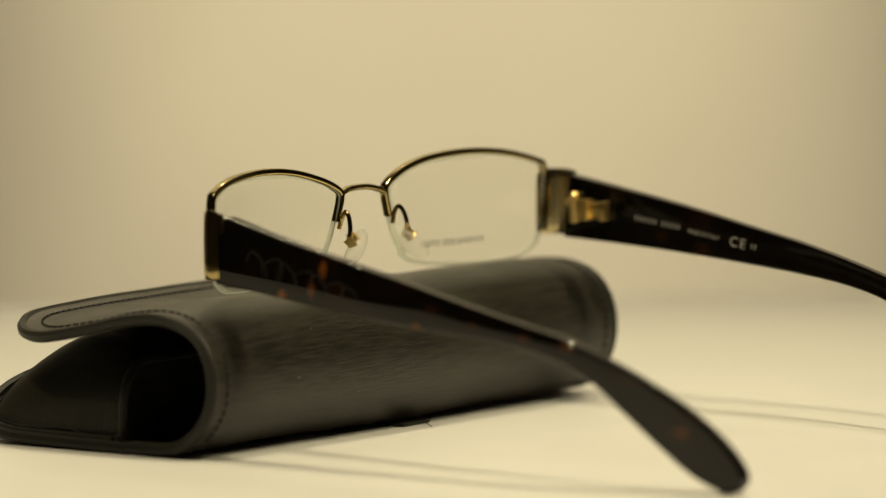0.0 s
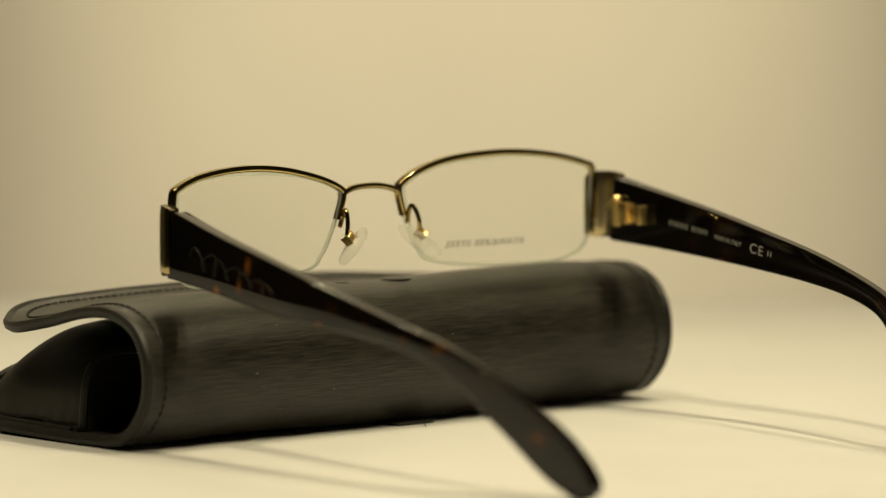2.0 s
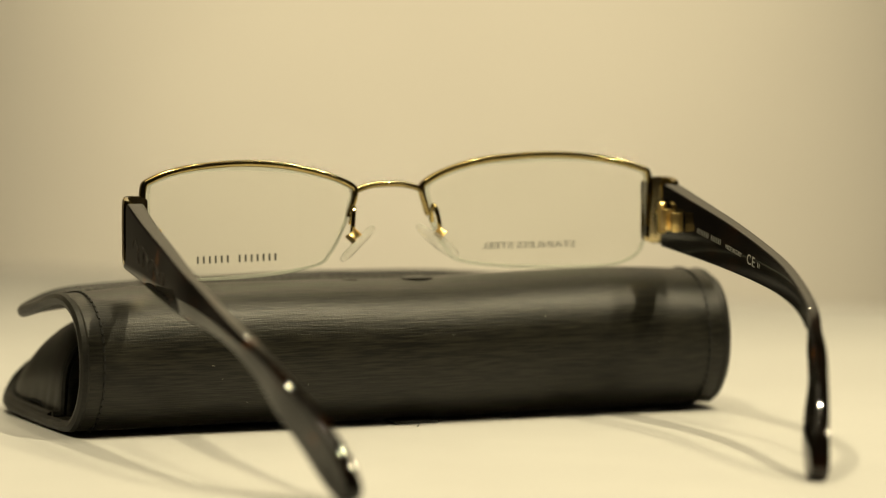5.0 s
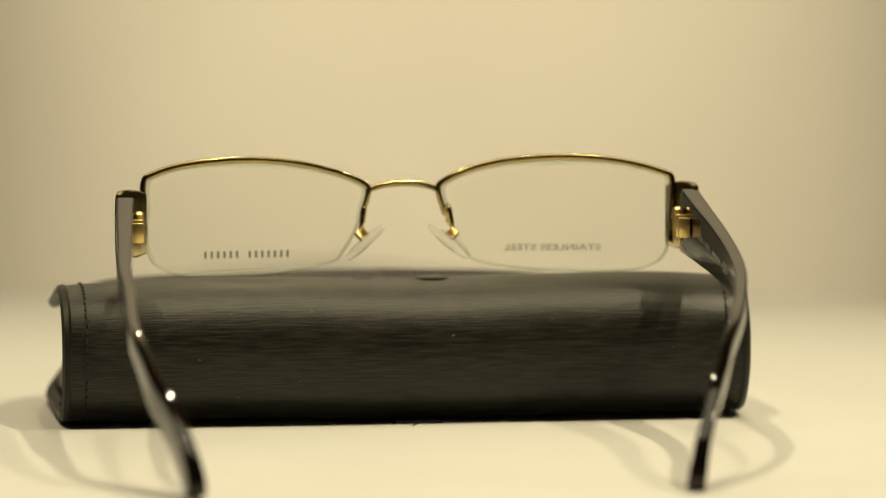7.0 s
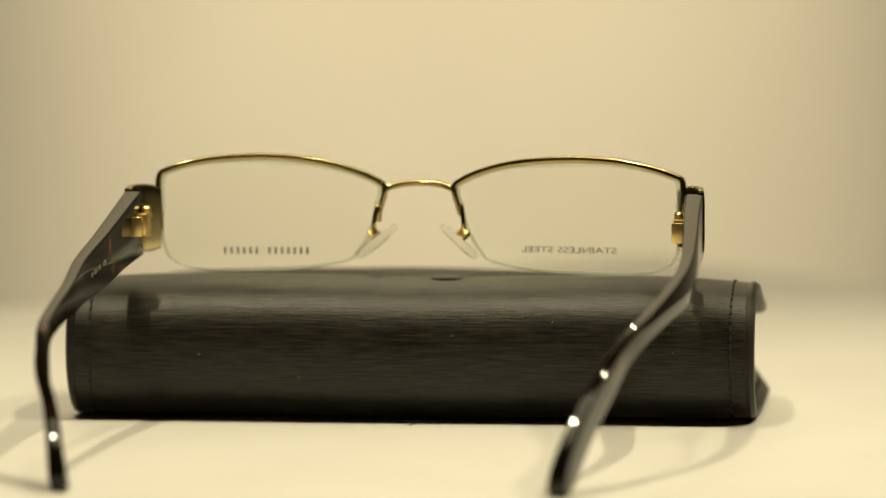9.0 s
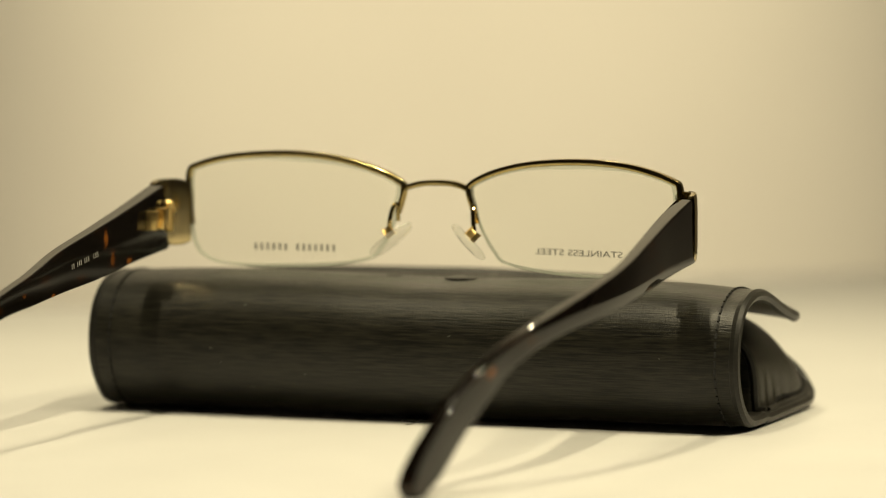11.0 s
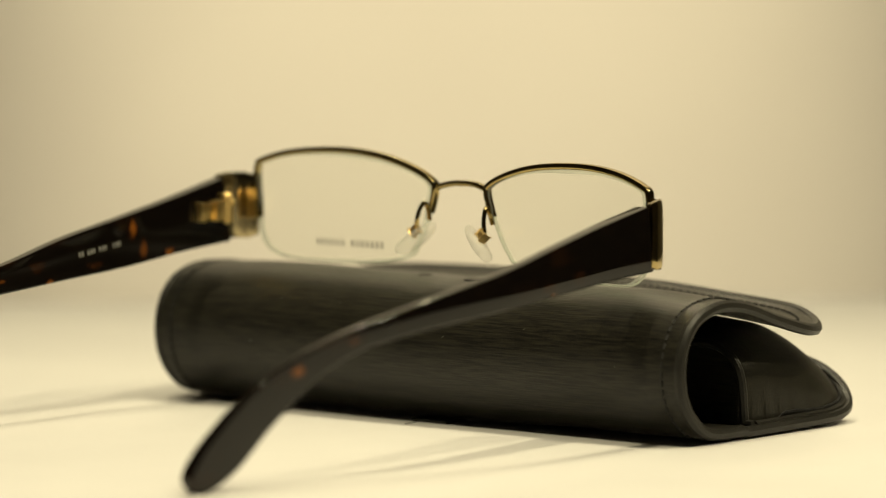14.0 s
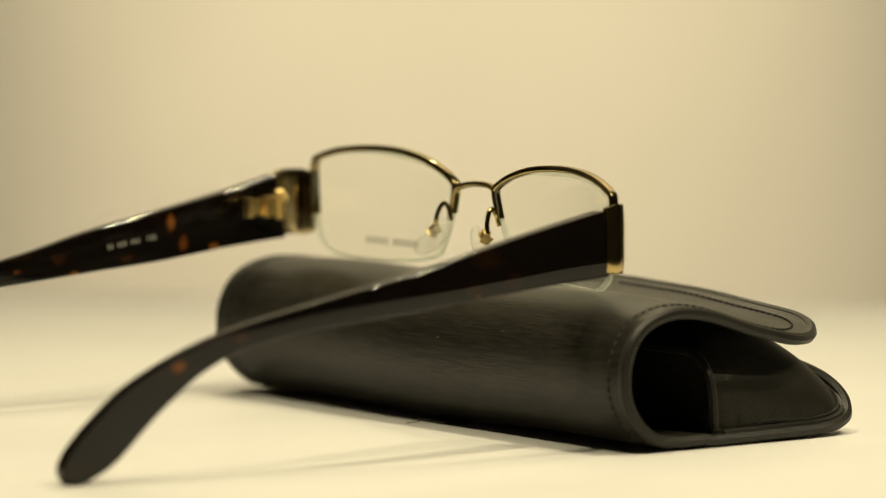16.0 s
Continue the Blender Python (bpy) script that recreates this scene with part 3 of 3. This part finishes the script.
        for i in range(7, 22):
            q = plan[i]
            d = (plan[min(i + 1, 21)] - plan[i - 1]).normalized()
            nrm = Vector((d.y, -d.x, 0)) * (1 if (d.y * side) > 0 else -1)
            nrm = nrm if nrm.x * side > 0 or nrm.y > 0.5 else -nrm
            rg = []
            for k in range(16):
                a = 2 * math.pi * (k + 0.5) / 16
                ca, sa = math.cos(a), math.sin(a)
                rg.append((q + nrm * (0.62 + math.copysign(abs(ca) ** 0.8, ca) * 0.50)
                           + Vector((0, 0, zc + math.copysign(abs(sa) ** 0.5, sa) * (zh + 0.12 - 0.5 * max(0, (i - 15) / 6))))) * 0.001)
            rings.append(rg)
        part("cover_plate", loft(rings), GOLD, end, "polished gold cover plate")
        # hinge on the inner face
        inn = -side
        hx = xs + inn * 2.2
        bm = bmesh.new()
        for y0, y1, proud, z0, z1 in ((-7.4, -5.9, 1.75, 44.3, 49.0), (-5.9, -2.6, 0.95, 44.7, 48.7), (-2.6, 0.6, 1.85, 44.2, 49.3)):
            slab(bm, min(hx - inn, hx + inn * proud) * 0.001, max(hx - inn, hx + inn * proud) * 0.001,
                 y0 * 0.001, y1 * 0.001, z0 * 0.001, z1 * 0.001, 0.00025)
        part("hinge", bm, HINGE, end, "bright gold hinge leaf")
        ringz = lambda r, z: [Vector(((hx + inn * 1.0) * 0.001 + r * math.cos(a * math.pi / 8), 0.0018 + r * math.sin(a * math.pi / 8), z)) for a in range(16)]
        bm = loft([ringz(0.0008, 0.0434), ringz(0.0012, 0.0438), ringz(0.0012, 0.0504), ringz(0.0008, 0.0509)])
        part("hinge_barrel", bm, HINGE, end)
        bm = bmesh.new()
        bmesh.ops.create_uvsphere(bm, u_segments=14, v_segments=8, radius=0.0011,
                                  matrix=Matrix.Translation(mm(hx + inn * 1.3, 2.9, 48.6)))
        part("hinge_screw", bm, HINGE, end, "round gold screw head")
        # side arm
        temple = part("temple", temple_mesh(table), SHELL_A if near else SHELL_B, root, "dark tortoiseshell acetate side arm")

        def inner(y, z_up):
            """A plane on the arm's inner face at y; its x runs along the arm."""
            C = spline([(r[3], r[0], r[1]) for r in table], 90)
            at = lambda yy: min(range(90), key=lambda i: abs(C[i].y - yy))
            a, b = C[at(y + 5)], C[at(y - 5)]
            ys = [q.y for q in reversed(C)]
            x = float(np.interp(y, ys, [q.x for q in reversed(C)]))
            z = float(np.interp(y, ys, [q.z for q in reversed(C)]))
            along = (a - b).normalized() * (-1 if not near else 1)
            out = Vector((inn, 0, 0))
            upv = out.cross(along).normalized()
            out = along.cross(upv).normalized()
            m = Matrix((along, upv, out)).transposed().to_4x4()
            face = 0.001 * max(arm_half(at(y + k) / 89) for k in (-5, 0, 5)) + 0.00007
            m.translation = Vector((x, y, z)) * 0.001 + out * face + upv * z_up * 0.001
            return m
        if not near:
            bars("printed_mark", (7, 6), 0.0013, 0.0130, inner(-20.6, -0.2), PALE, temple)
            lettering("lettering", "MADE IN ITALY", 0.0015, inner(-33.2, -0.4), PALE, temple, 0.0088, "small pale words")
            lettering("safety_mark", "CE", 0.0034, inner(-42.7, -1.0), PALE, temple, 0.0044, "pale printed letters", 0.00001)
            bars("code_bar", (2,), 0.0012, 0.0020, inner(-47.6, -0.5), PALE, temple)
        else:
            bars("code_bar", (2, 3, 3), 0.0012, 0.0092, inner(-40.3, -0.4), PALE, temple)
            lettering("lettering", "135", 0.0017, inner(-33.1, -0.4), PALE, temple, 0.0024, "small pale size number")
            # flowing line etched on the outer face
            pts = []
            mid = spline([(r[3], r[0], r[1]) for r in table], 90)
            for k in range(180):
                u = k / 179
                q = 2 * math.pi * 6.5 * u
                y = -7.0 - 30 * u + 1.9 * math.cos(q) * (1 - 0.4 * u)
                z = 44.6 - 5.6 * u + (2.6 - 1.5 * u) * math.sin(q + 0.8 * math.sin(q * 0.5))
                i = min(range(90), key=lambda j: abs(mid[j].y - y))
                x = mid[i].x - arm_half(i / 89) - 0.02
                pts.append(mm(x, y, z))
            part("etched_flourish", tube(pts, 0.00010, 5, up=(1, 0, 0), flat=0.6), ETCH, temple, "faint etched flowing line")
    # bridge
    path = spline([mm(-14.0, 16.4, 53.9), mm(-12.4, 17.0, 54.7), mm(-9.0, 17.8, 55.5), mm(CENTRE, 18.1, 55.7),
                   mm(-1.1, 17.8, 55.5), mm(2.1, 17.0, 54.7), mm(3.5, 16.4, 53.9)], 34)
    part("bridge", flat_bar(path, 0.0014, 0.0017, 0.0005), GOLD, root, "arched champagne gold bridge")
    return tagged(root, "half-rim spectacles with champagne gold metal and tortoiseshell side arms", "eyeglasses")


spectacles = build_spectacles()


# ---- what turns ----
def motions():
    stops = [i * 0.5 for i in range(33)]
    turning = ((turntable, Matrix.Identity(4)), (case, CASE_POSE), (spectacles, Matrix.Identity(4)))
    for thing, rest in turning:
        walk(thing, [(t, pose(0, 0, 0, 0, 0, turn_at(t)) @ rest) for t in stops])


motions()
